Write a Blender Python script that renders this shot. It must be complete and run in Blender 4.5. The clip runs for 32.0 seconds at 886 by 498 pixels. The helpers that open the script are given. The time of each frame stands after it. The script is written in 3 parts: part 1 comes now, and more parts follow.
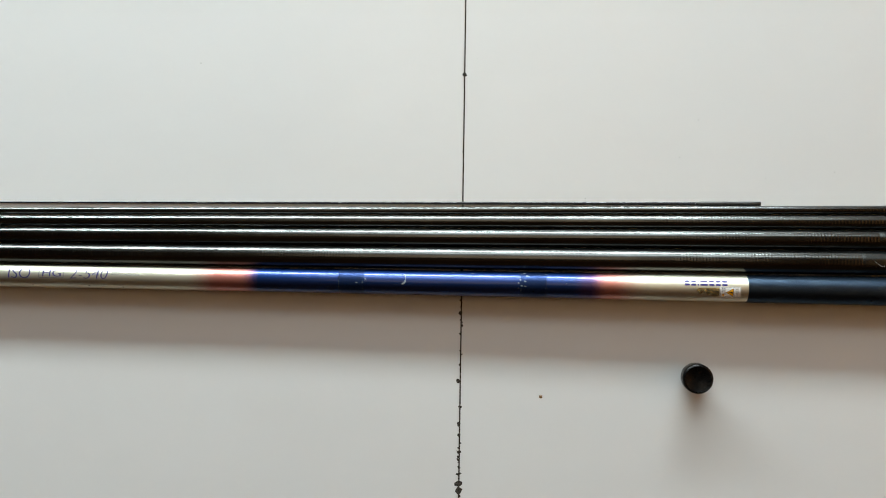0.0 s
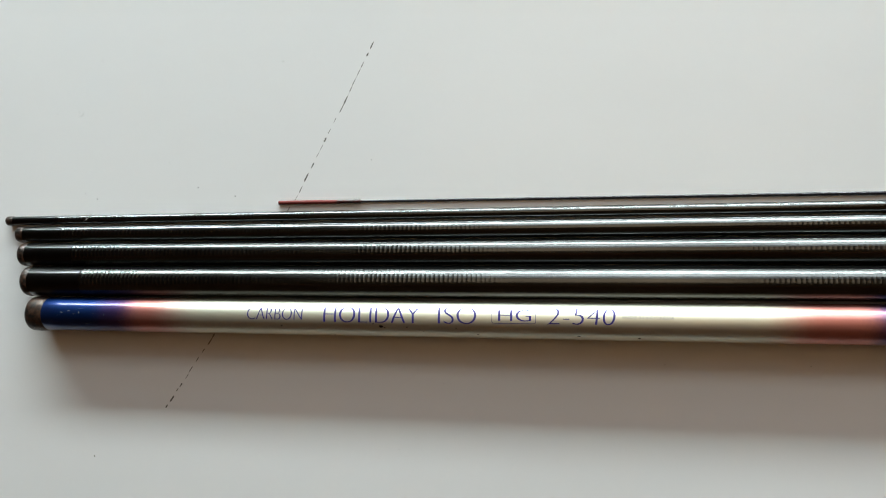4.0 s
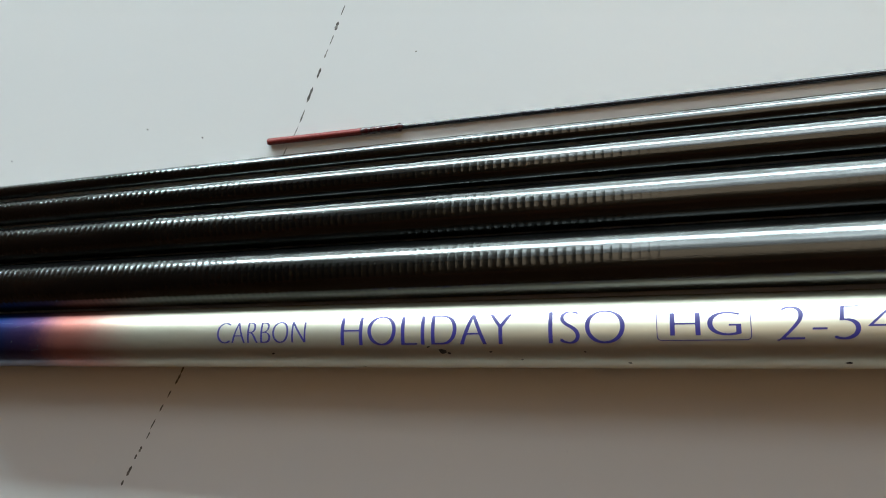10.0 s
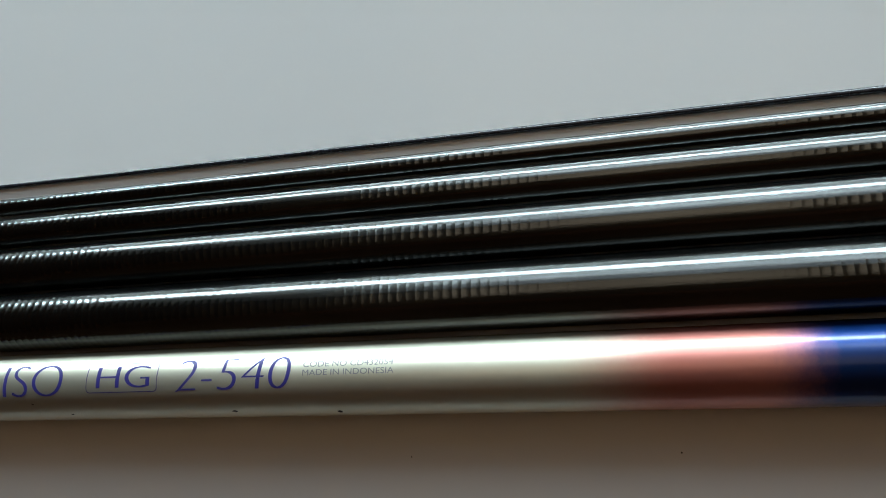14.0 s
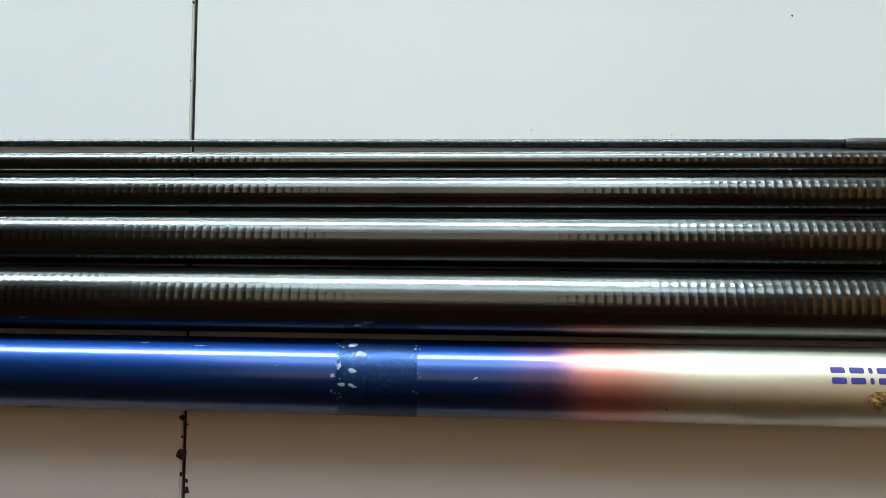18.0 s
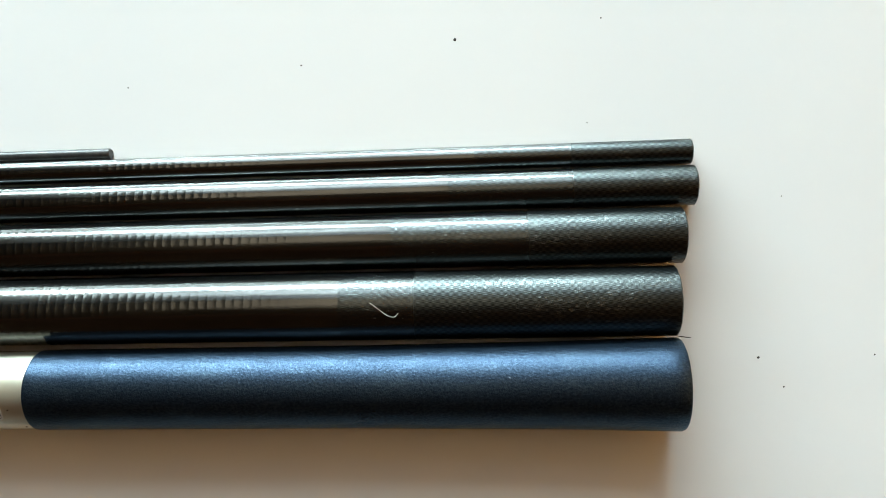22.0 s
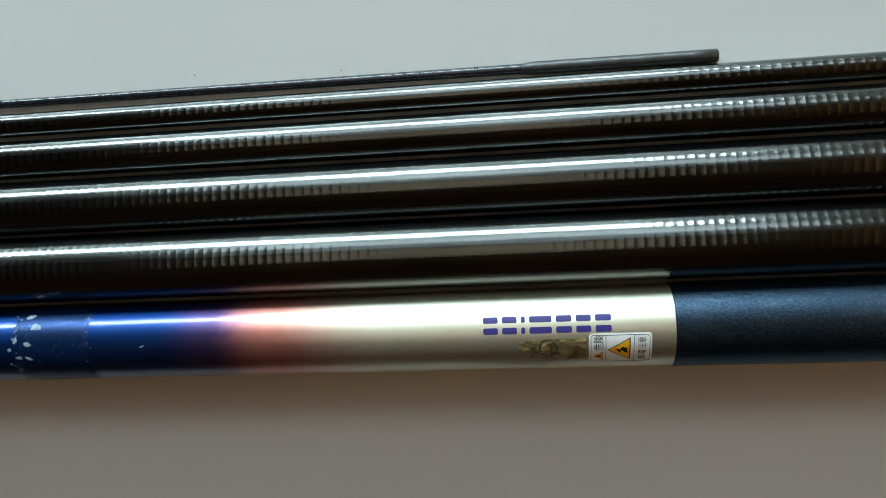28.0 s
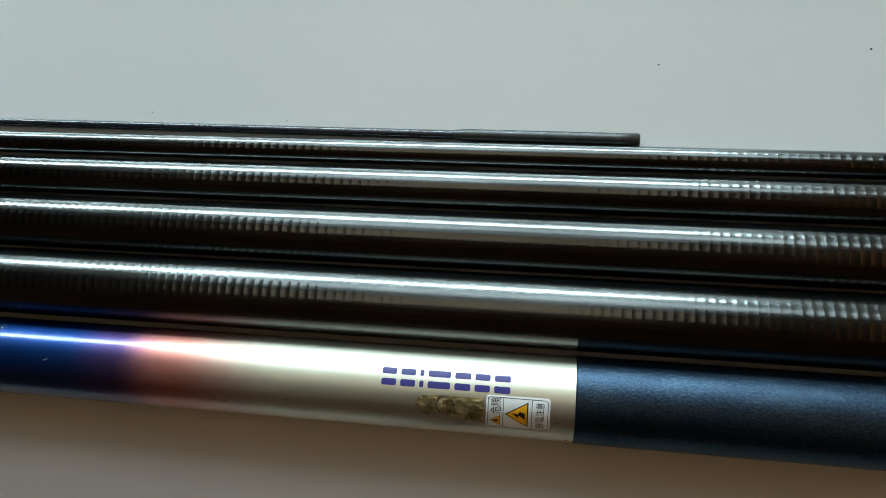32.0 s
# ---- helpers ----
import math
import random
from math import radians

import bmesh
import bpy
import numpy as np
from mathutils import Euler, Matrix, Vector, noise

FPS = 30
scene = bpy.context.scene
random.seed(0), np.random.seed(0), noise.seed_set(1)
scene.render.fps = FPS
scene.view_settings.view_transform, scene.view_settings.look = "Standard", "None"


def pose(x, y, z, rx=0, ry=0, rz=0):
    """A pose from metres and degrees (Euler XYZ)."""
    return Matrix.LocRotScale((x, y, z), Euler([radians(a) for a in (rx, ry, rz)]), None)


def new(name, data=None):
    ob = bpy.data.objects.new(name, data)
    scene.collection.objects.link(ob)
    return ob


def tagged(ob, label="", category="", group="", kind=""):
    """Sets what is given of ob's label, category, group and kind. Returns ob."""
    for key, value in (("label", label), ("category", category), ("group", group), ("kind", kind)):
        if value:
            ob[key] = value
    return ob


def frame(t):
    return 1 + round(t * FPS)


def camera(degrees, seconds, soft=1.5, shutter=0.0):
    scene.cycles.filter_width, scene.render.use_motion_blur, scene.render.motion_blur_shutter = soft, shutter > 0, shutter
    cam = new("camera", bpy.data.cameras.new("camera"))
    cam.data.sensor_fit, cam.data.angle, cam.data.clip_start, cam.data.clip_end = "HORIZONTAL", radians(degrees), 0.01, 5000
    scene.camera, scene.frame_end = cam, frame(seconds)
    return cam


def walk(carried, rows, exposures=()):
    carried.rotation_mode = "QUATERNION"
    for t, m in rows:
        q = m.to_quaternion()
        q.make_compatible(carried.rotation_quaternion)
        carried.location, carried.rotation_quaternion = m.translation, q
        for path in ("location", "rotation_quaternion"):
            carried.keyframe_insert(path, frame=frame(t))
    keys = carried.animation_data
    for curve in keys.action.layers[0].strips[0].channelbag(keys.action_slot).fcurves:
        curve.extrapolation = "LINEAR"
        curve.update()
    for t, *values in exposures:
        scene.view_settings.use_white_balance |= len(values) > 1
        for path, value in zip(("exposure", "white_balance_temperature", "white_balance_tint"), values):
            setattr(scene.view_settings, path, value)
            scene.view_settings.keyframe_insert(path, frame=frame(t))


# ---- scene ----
LENS = 60.80
cam = camera(LENS, 32.0, soft=0.95)
PATH = [
    (0, 0.64309, 0.01888, 0.60295, 0.87, 6.47, 0.859),
    (0.5, 0.55184, -0.01566, 0.59174, 3.744, 6.545, 0.857),
    (1, 0.49048, -0.00907, 0.59146, 3.196, 7.614, 0.486),
    (1.5, 0.45596, 0.00283, 0.59153, 2.811, 7.684, -0.056),
    (2, 0.41946, 0.00622, 0.60079, 4.079, 9.027, 0.979),
    (2.5, 0.35381, 0.01237, 0.5809, 4.704, 9.495, 3.455),
    (3, 0.27144, 0.01532, 0.51252, 2.889, 8.905, 0.851),
    (3.5, 0.26305, 0.00829, 0.45997, 3.936, 7.611, -0.379),
    (4, 0.27636, 0.02417, 0.39541, 1.781, 9.212, 0.215),
    (4.5, 0.2393, 0.02982, 0.31494, 3.2, 10.369, 1.827),
    (6.5, 0.15739, 0.03415, 0.21989, 0.792, 16.733, -1.055),
    (7, 0.15339, 0.03692, 0.2072, 1.123, 17.04, -0.582),
    (7.5, 0.15398, 0.03444, 0.20282, 1.385, 17.197, -0.549),
    (8, 0.17355, 0.02731, 0.20205, 1.238, 17.303, -0.745),
    (8.5, 0.18396, 0.02574, 0.20891, 0.336, 14.243, -0.955),
    (9, 0.20982, 0.03159, 0.21099, -0.503, 17.601, -2.172),
    (9.5, 0.22321, 0.03011, 0.21258, 0.107, 17.977, -2.541),
    (10, 0.25141, 0.02149, 0.21388, -0.152, 18.875, -2.837),
    (10.5, 0.27045, 0.01985, 0.21911, 0.542, 18.427, -2.751),
    (11, 0.29306, 0.01648, 0.21264, 0.992, 18.129, -2.844),
    (11.5, 0.31733, 0.0212, 0.21407, 0.836, 16.525, -3.358),
    (12, 0.32698, 0.02002, 0.21569, 1.519, 16.342, -3.405),
    (12.5, 0.3427, 0.0183, 0.20744, 1.996, 15.829, -3.526),
    (13, 0.36464, 0.01859, 0.19993, 2.957, 14.746, -3.537),
    (13.5, 0.37319, 0.01679, 0.19663, 3.739, 14.201, -3.502),
    (15.5, 0.47463, 0.01474, 0.20248, 4.731, 12.736, -0.063),
    (16, 0.5111, 0.02566, 0.20533, 2.686, 11.201, -1.052),
    (16.5, 0.53161, 0.03147, 0.21038, 2.219, 9.616, -0.809),
    (17, 0.58266, 0.04646, 0.21302, 1.735, 8.507, -1.315),
    (17.5, 0.62489, 0.02113, 0.21479, 4.624, 5.391, -0.398),
    (18, 0.67227, 0.02661, 0.21128, 2.236, 2.645, 0.788),
    (18.5, 0.72404, 0.03471, 0.20879, 1.754, 1.597, 0.637),
    (19, 0.76625, 0.02756, 0.20874, 2.86, 1.574, 0.038),
    (19.5, 0.80373, 0.02289, 0.21221, 3.895, 3.54, -0.261),
    (20, 0.84254, 0.0237, 0.20799, 3.293, 3.476, -1.057),
    (20.5, 0.85658, 0.02398, 0.2064, 3.218, 3.371, -0.993),
    (21, 0.89407, 0.02705, 0.20729, 3.372, 3.244, -0.575),
    (21.5, 0.91126, 0.02359, 0.20717, 3.965, 2.623, -0.965),
    (22, 0.92399, 0.02305, 0.20846, 3.577, 3.147, -0.917),
    (22.5, 0.9686, 0.02860, 0.20340, 3.70, 10.167, -2.41),
    (23, 0.9928, 0.0192, 0.1989, 4.621, 15.841, -2.53),
    (23.5, 0.9993, 0.0189, 0.1964, 4.348, 18.012, -2.457),
    (24, 0.9831, 0.0237, 0.1998, 4.023, 17.912, -2.772),
    (24.5, 0.90546, 0.02661, 0.2085, 4.834, 9.954, -2.496),
    (25, 0.84484, 0.02389, 0.2062, 4.19, 5.637, -1.058),
    (25.5, 0.78762, 0.01867, 0.20358, 2.724, 2.408, 1.414),
    (27.5, 0.77185, 0.07074, 0.20061, -13.852, 4.067, -3.029),
    (28, 0.76885, 0.06362, 0.1957, -13.023, 4.996, -3.54),
    (28.5, 0.76043, 0.05847, 0.19178, -12.107, 5.362, -3.17),
    (29, 0.7627, 0.05318, 0.18786, -10.294, 5.483, -1.979),
    (29.5, 0.7895, 0.03998, 0.18219, -6.824, 5.637, -0.063),
    (30, 0.79049, 0.03983, 0.19389, -1.411, 5.749, 2.391),
    (30.5, 0.79062, 0.03246, 0.19666, 1.135, 7.058, 3.36),
    (31, 0.79291, 0.03212, 0.19363, 1.396, 8.061, 3.646),
    (31.5, 0.79414, 0.03236, 0.19566, 1.149, 7.561, 3.436),
    (32, 0.79679, 0.03712, 0.19745, -0.26, 7.708, 2.991),
]
EXPOSURES = [(0.0, 0.07, 7000, 17), (4.5, 0.02, 6950, 17), (7.5, 0.07, 6670, 15), (11.0, -0.04, 6590, 14.5), (12.2, -0.01, 6480, 14.5), (13.0, -0.43, 6380, 13.5), (13.5, -0.47, 6380, 13.5), (15.5, -0.03, 6370, 11), (17.0, 0.27, 6370, 10), (18.0, 0.25, 6370, 10), (19.0, 0.08, 6330, 7.5), (20.0, 0.38, 6380, 8.5), (22.0, 0.64, 6530, 9.5), (24.3, 0.7, 6680, 9.5), (25.5, 0.05, 6330, 7.5), (27.5, -0.21, 6270, 7), (32.0, -0.28, 6270, 7)]
walk(cam, [(t, pose(x, y, z, rx, ry, rz)) for t, x, y, z, rx, ry, rz in PATH], EXPOSURES)

# ---- light ----
ROOM_X, ROOM_Y, ROOM_H = (-1.6, 2.3), (-1.0, 1.8), 3.0
# Openings of the window wall: x range, z range, daylight in watts per square metre, its tone.
OPENINGS = [((-0.40, 1.50), (0.04, 0.41), 4.2, (0.85, 0.97, 1.0)),
            ((-1.40, 1.25), (0.45, 0.70), 165.0, (0.755, 0.955, 1.0)),
            ((-0.40, 1.50), (0.74, 1.11), 4.2, (0.85, 0.97, 1.0)),
            ((-0.25, 1.70), (1.15, 1.85), 16.0, (0.82, 0.97, 1.0)),
            ((-0.40, 1.50), (1.89, 2.92), 3.4, (0.85, 0.97, 0.97))]
# Unseen overhead opening, added for the rods' grey reflection and warm floor fill.
OVERHEAD_FILL = ((-0.40, 1.40), (0.12, 1.70), 2.3, (1.0, 0.75, 0.37))
world = bpy.data.worlds.new("sky")
scene.world = world
world.use_nodes = True
wn = world.node_tree.nodes
sky = wn.new("ShaderNodeTexSky")
sky.sky_type, sky.sun_disc = "NISHITA", False
sky.sun_elevation, sky.sun_rotation = radians(38), radians(200)
world.node_tree.links.new(sky.outputs["Color"], wn["Background"].inputs["Color"])
wn["Background"].inputs["Strength"].default_value = 0.1


def opening_lamp(across, along, power, tone, m):
    """An area light that fills an opening, as wide and high as the opening."""
    data = bpy.data.lights.new("opening_light", "AREA")
    data.shape, data.size, data.size_y = "RECTANGLE", across[1] - across[0], along[1] - along[0]
    data.energy, data.color = power * data.size * data.size_y, tone
    new("opening_light", data).matrix_world = m


for across, up, power, tone in OPENINGS:
    opening_lamp(across, up, power, tone, pose(sum(across) / 2, ROOM_Y[1] + 0.05, sum(up) / 2, -90, 0, 0))
opening_lamp(*OVERHEAD_FILL, pose(sum(OVERHEAD_FILL[0]) / 2, sum(OVERHEAD_FILL[1]) / 2, ROOM_H + 0.06))


# ---- materials ----
def material(name, color=(0.5, 0.5, 0.5), rough=0.5, metal=0.0, coat=0.0, coat_rough=0.05):
    m = bpy.data.materials.new(name)
    m.use_nodes = True
    b = m.node_tree.nodes["Principled BSDF"]
    b.inputs["Base Color"].default_value = (*color, 1)
    b.inputs["Roughness"].default_value, b.inputs["Metallic"].default_value = rough, metal
    b.inputs["Coat Weight"].default_value, b.inputs["Coat Roughness"].default_value = coat, coat_rough
    return m, m.node_tree, b


def node(nt, kind, **values):
    n = nt.nodes.new("ShaderNode" + kind)
    for key, value in values.items():
        key = key.replace("_", " ")
        if key in n.inputs:
            n.inputs[key].default_value = value
    return n


def math_node(nt, op, a, b=None, c=None):
    n = nt.nodes.new("ShaderNodeMath")
    n.operation = op
    for i, v in enumerate((a, b, c)):
        if v is None:
            continue
        if isinstance(v, (int, float)):
            n.inputs[i].default_value = v
        else:
            nt.links.new(v, n.inputs[i])
    return n.outputs[0]


def ramp(nt, fac, stops, interpolation="LINEAR"):
    n = nt.nodes.new("ShaderNodeValToRGB")
    n.color_ramp.interpolation = interpolation
    while len(n.color_ramp.elements) < len(stops):
        n.color_ramp.elements.new(0.5)
    for e, (p, c) in zip(n.color_ramp.elements, stops):
        e.position, e.color = p, (*c, 1) if len(c) == 3 else c
    nt.links.new(fac, n.inputs[0])
    return n.outputs[0]


def grey(v):
    return (v, v, v)


def noise_tex(nt, scale, detail=4.0, rough=0.6, vector=None):
    n = node(nt, "TexNoise", Scale=scale, Detail=detail, Roughness=rough)
    if vector is not None:
        nt.links.new(vector, n.inputs["Vector"])
    return n.outputs["Fac"]


def mapped(nt, source, scale):
    n = nt.nodes.new("ShaderNodeMapping")
    n.inputs["Scale"].default_value = scale
    nt.links.new(source, n.inputs["Vector"])
    return n.outputs[0]


def coords(nt, which="Object"):
    return nt.nodes.new("ShaderNodeTexCoord").outputs[which]


def bump(nt, b, height, distance, strength=1.0):
    n = node(nt, "Bump", Strength=strength, Distance=distance)
    nt.links.new(height, n.inputs["Height"])
    nt.links.new(n.outputs[0], b.inputs["Normal"])


def mix(nt, fac, a, b):
    n = nt.nodes.new("ShaderNodeMix")
    n.data_type = "RGBA"
    for sock, v in ((n.inputs[0], fac), (n.inputs[6], a), (n.inputs[7], b)):
        if isinstance(v, tuple):
            sock.default_value = (*v, 1)
        elif isinstance(v, (int, float)):
            sock.default_value = v
        else:
            nt.links.new(v, sock)
    return n.outputs[2]


def tile_material():
    m, nt, b = material("white_glaze", (0.8, 0.8, 0.79), 0.2)
    at = coords(nt)
    broad = noise_tex(nt, 3.0, 3, vector=at)
    fine = noise_tex(nt, 90.0, 5, vector=at)
    col = mix(nt, broad, (0.63, 0.635, 0.63), (0.67, 0.675, 0.67))
    smear = ramp(nt, noise_tex(nt, 7.0, 5, 0.6, vector=mapped(nt, at, (1, 1.8, 1))), [(0.45, grey(0)), (0.85, grey(0.16))])
    col = mix(nt, smear, col, (0.56, 0.555, 0.54))
    nt.links.new(col, b.inputs["Base Color"])
    nt.links.new(ramp(nt, fine, [(0.3, grey(0.19)), (0.7, grey(0.25))]), b.inputs["Roughness"])
    return m


def carbon_material(name, period, finish):
    """Carbon blank with tape-wound rings and a cross weave. finish: "lacquer", "wrap" (smoother, black), "worn" (lacquer rubbed through) or "matt"."""
    m, nt, b = material(name, (0.004, 0.004, 0.004), 0.4, 1.0)
    uv = coords(nt, "UV")
    sep = node(nt, "SeparateXYZ")
    nt.links.new(uv, sep.inputs[0])
    info = nt.nodes.new("ShaderNodeObjectInfo")
    u = math_node(nt, "MULTIPLY_ADD", info.outputs["Random"], 3.7, sep.outputs[0])
    own = nt.nodes.new("ShaderNodeCombineXYZ")
    nt.links.new(u, own.inputs[0])
    nt.links.new(sep.outputs[1], own.inputs[1])
    uv = own.outputs[0]
    wobble = noise_tex(nt, 240.0, 3, vector=mapped(nt, uv, (1, 0.6, 1)))
    uu = math_node(nt, "MULTIPLY_ADD", wobble, period * 0.25, u)
    turn = math_node(nt, "FLOOR", math_node(nt, "DIVIDE", uu, period))
    each = nt.nodes.new("ShaderNodeTexWhiteNoise")
    each.noise_dimensions = "1D"
    nt.links.new(turn, each.inputs["W"])
    ring = math_node(nt, "ABSOLUTE", math_node(nt, "SINE", math_node(nt, "MULTIPLY", uu, math.pi / period)))
    weave = math_node(nt, "SINE", math_node(nt, "MULTIPLY", sep.outputs[1], 2 * math.pi / (period * 0.5)))
    weave = math_node(nt, "MULTIPLY_ADD", weave, 0.5, 0.5)
    patch = ramp(nt, noise_tex(nt, 24.0, 2, vector=mapped(nt, uv, (1, 0.4, 1))), [(0.32, grey(0.40)), (0.54, grey(1.0))])
    ends = ramp(nt, sep.outputs[0], [(0.0, grey(1.0)), (0.16, grey(0.7)), (0.60, grey(0.6)), (0.76, grey(0.65)), (0.9, grey(0.4))])
    patch = math_node(nt, "MULTIPLY", math_node(nt, "MULTIPLY", patch, ends), math_node(nt, "MULTIPLY_ADD", each.outputs["Value"], 0.35, 0.8))
    if finish in ("lacquer", "wrap"):
        smooth = finish == "wrap"
        # Darker seams and streaks in base colour imitate groove shade and uneven reflection.
        seam = math_node(nt, "MULTIPLY", math_node(nt, "POWER", math_node(nt, "SUBTRACT", 1.0, ring), 3.0), patch)
        streak = noise_tex(nt, 900.0, 4, 0.7, vector=mapped(nt, uv, (0.04, 1.0, 1)))
        fibre = noise_tex(nt, 1.0, 3, 0.6, vector=mapped(nt, uv, (700, 3200, 1)))
        cloud = noise_tex(nt, 14.0, 4, 0.6, vector=mapped(nt, uv, (1.0, 3.0, 1)))
        uneven = ramp(nt, math_node(nt, "MULTIPLY_ADD", streak, 0.6, cloud), [(0.58, grey(0.75)), (0.98, grey(0.0))])
        dull = math_node(nt, "MAXIMUM", math_node(nt, "MULTIPLY", seam, 0.35), uneven)
        nt.links.new(mix(nt, dull, grey(0.024) if smooth else (0.102, 0.110, 0.106), grey(0.014) if smooth else (0.025, 0.028, 0.027)), b.inputs["Base Color"])
        b.inputs["Roughness"].default_value = 0.22 if not smooth else 0.30
        height = math_node(nt, "MULTIPLY_ADD", weave, 0.12, ring)
        height = math_node(nt, "MULTIPLY_ADD", fibre, 0.24, math_node(nt, "MULTIPLY", height, patch))
        bump(nt, b, height, period * (0.033 if not smooth else 0.012), 1.0)
        b.inputs["Coat Weight"].default_value, b.inputs["Coat Roughness"].default_value = 1.0, 0.05
        b.inputs["Coat IOR"].default_value = 1.45
        nt.links.new(b.inputs["Normal"].links[0].from_socket, b.inputs["Coat Normal"])
    else:
        worn = finish == "worn"
        half = math_node(nt, "FLOOR", math_node(nt, "MULTIPLY", sep.outputs[1], 1 / 0.0009))
        shift = math_node(nt, "MULTIPLY_ADD", half, 0.5 * 0.0021, u)
        dash = math_node(nt, "SINE", math_node(nt, "MULTIPLY", math_node(nt, "MULTIPLY_ADD", wobble, 0.0026, shift), 2 * math.pi / 0.0021))
        row = math_node(nt, "SINE", math_node(nt, "MULTIPLY", sep.outputs[1], 2 * math.pi / 0.0009))
        cross = math_node(nt, "MULTIPLY_ADD", math_node(nt, "MULTIPLY", dash, row), 0.5, 0.5)
        glint = noise_tex(nt, 520.0, 5, 0.7, vector=mapped(nt, uv, (0.75, 2.4, 1)))
        dense = noise_tex(nt, 50.0, 3, 0.6, vector=mapped(nt, uv, (0.5, 1.2, 1)))
        scuff = ramp(nt, math_node(nt, "MULTIPLY_ADD", dense, 0.5, glint), [(0.83 if worn else 0.82, grey(0)), (0.97 if worn else 0.95, grey(1))])
        base = mix(nt, cross, (0.036, 0.042, 0.042), (0.080, 0.092, 0.092))
        nt.links.new(mix(nt, math_node(nt, "MULTIPLY", scuff, 0.24), base, (0.33, 0.36, 0.35)), b.inputs["Base Color"])
        nt.links.new(ramp(nt, scuff, [(0.0, grey(0.30 if not worn else 0.25)), (1.0, grey(0.28))]), b.inputs["Roughness"])
        bump(nt, b, math_node(nt, "MULTIPLY_ADD", scuff, 0.8, cross), 0.00005, 0.7)
        if worn:
            b.inputs["Coat Weight"].default_value, b.inputs["Coat Roughness"].default_value = 1.0, 0.16
            b.inputs["Coat IOR"].default_value = 1.32
    return m


def paint_material():
    """Metallic lacquer of the handle section: blue, rose and champagne run into one another along its length."""
    m, nt, b = material("fading_lacquer", (0.7, 0.6, 0.5), 0.3, 0.94, coat=0.9, coat_rough=0.17)
    uv = coords(nt, "UV")
    sep = node(nt, "SeparateXYZ")
    nt.links.new(uv, sep.inputs[0])
    ragged = noise_tex(nt, 320.0, 3, 0.7, vector=uv)
    along = math_node(nt, "MULTIPLY_ADD", math_node(nt, "SUBTRACT", ragged, 0.5), 0.006, sep.outputs[0])
    blue, violet, rose, gold = (0.003, 0.030, 0.145), (0.064, 0.038, 0.13), (0.60, 0.225, 0.185), (0.72, 0.70, 0.565)
    stops = [(-0.02, blue), (0.018, blue), (0.034, violet), (0.052, rose), (0.085, gold), (0.365, gold), (0.395, rose), (0.412, rose), (0.428, blue), (0.676, blue), (0.690, violet), (0.704, rose), (0.735, gold), (0.81, gold)]
    fac = math_node(nt, "MULTIPLY_ADD", along, 1.0 / 0.85, 0.03 / 0.85)
    col = ramp(nt, fac, [((p + 0.03) / 0.85, c) for p, c in stops], "EASE")
    worn = ramp(nt, noise_tex(nt, 700.0, 6, 0.75, vector=mapped(nt, uv, (0.35, 1, 1))), [(0.76, grey(0)), (0.80, grey(0.5))])
    col = mix(nt, worn, col, (0.30, 0.28, 0.26))
    nt.links.new(col, b.inputs["Base Color"])
    nt.links.new(ramp(nt, ragged, [(0.2, grey(0.39)), (0.9, grey(0.46))]), b.inputs["Roughness"])
    return m


def grip_material():
    m, nt, b = material("navy_grip_paint", (0.03, 0.05, 0.08), 0.30, 0.9)
    uv = coords(nt, "UV")
    grain = noise_tex(nt, 1900.0, 3, 0.65, vector=uv)
    sparkle = ramp(nt, noise_tex(nt, 1500.0, 4, 0.8, vector=mapped(nt, uv, (0.8, 1.2, 1))), [(0.42, grey(0)), (0.66, grey(1.0))])
    broad = noise_tex(nt, 60.0, 5, 0.65, vector=mapped(nt, uv, (0.5, 1.2, 1)))
    scuff = ramp(nt, noise_tex(nt, 130.0, 7, 0.75, vector=mapped(nt, uv, (0.5, 1.2, 1))), [(0.50, grey(0)), (0.76, grey(0.9))])
    col = mix(nt, sparkle, (0.016, 0.029, 0.052), (0.044, 0.070, 0.102))
    col = mix(nt, math_node(nt, "MULTIPLY", scuff, 0.45), col, (0.085, 0.13, 0.165))
    nt.links.new(col, b.inputs["Base Color"])
    b.inputs["Specular Tint"].default_value = (0.74, 0.89, 1.0, 1)
    nt.links.new(ramp(nt, broad, [(0.3, grey(0.34)), (0.7, grey(0.27))]), b.inputs["Roughness"])
    bump(nt, b, grain, 0.00014, 0.9)
    return m


def worn_material(name, dark, light, scale, rough=0.5, metal=0.0, low=0.45, high=0.7, relief=0.0002):
    m, nt, b = material(name, dark, rough, metal)
    n = noise_tex(nt, scale, 6, 0.7, vector=coords(nt))
    nt.links.new(ramp(nt, n, [(low, dark), (high, light)]), b.inputs["Base Color"])
    nt.links.new(ramp(nt, n, [(0.3, grey(rough)), (0.7, grey(rough * 0.6))]), b.inputs["Roughness"])
    bump(nt, b, n, relief, 0.6)
    return m


TILE = tile_material()
GROUT = worn_material("dark_joint_dirt", (0.02, 0.015, 0.01), (0.08, 0.06, 0.045), 300.0, 0.9)
CARBON = carbon_material("lacquered_carbon", 0.00236, "lacquer")
CARBON_WORN = carbon_material("rubbed_carbon", 0.0024, "worn")
CARBON_WRAP = carbon_material("black_gloss_wrap", 0.0013, "wrap")
CARBON_MATT = carbon_material("scuffed_matt_carbon", 0.0021, "matt")
COLLAR = worn_material("tarnished_collar", (0.007, 0.006, 0.005), (0.12, 0.062, 0.04), 330.0, 0.42, 0.35, 0.42, 0.78, 0.0006)
PAINT = paint_material()
GRIP = grip_material()
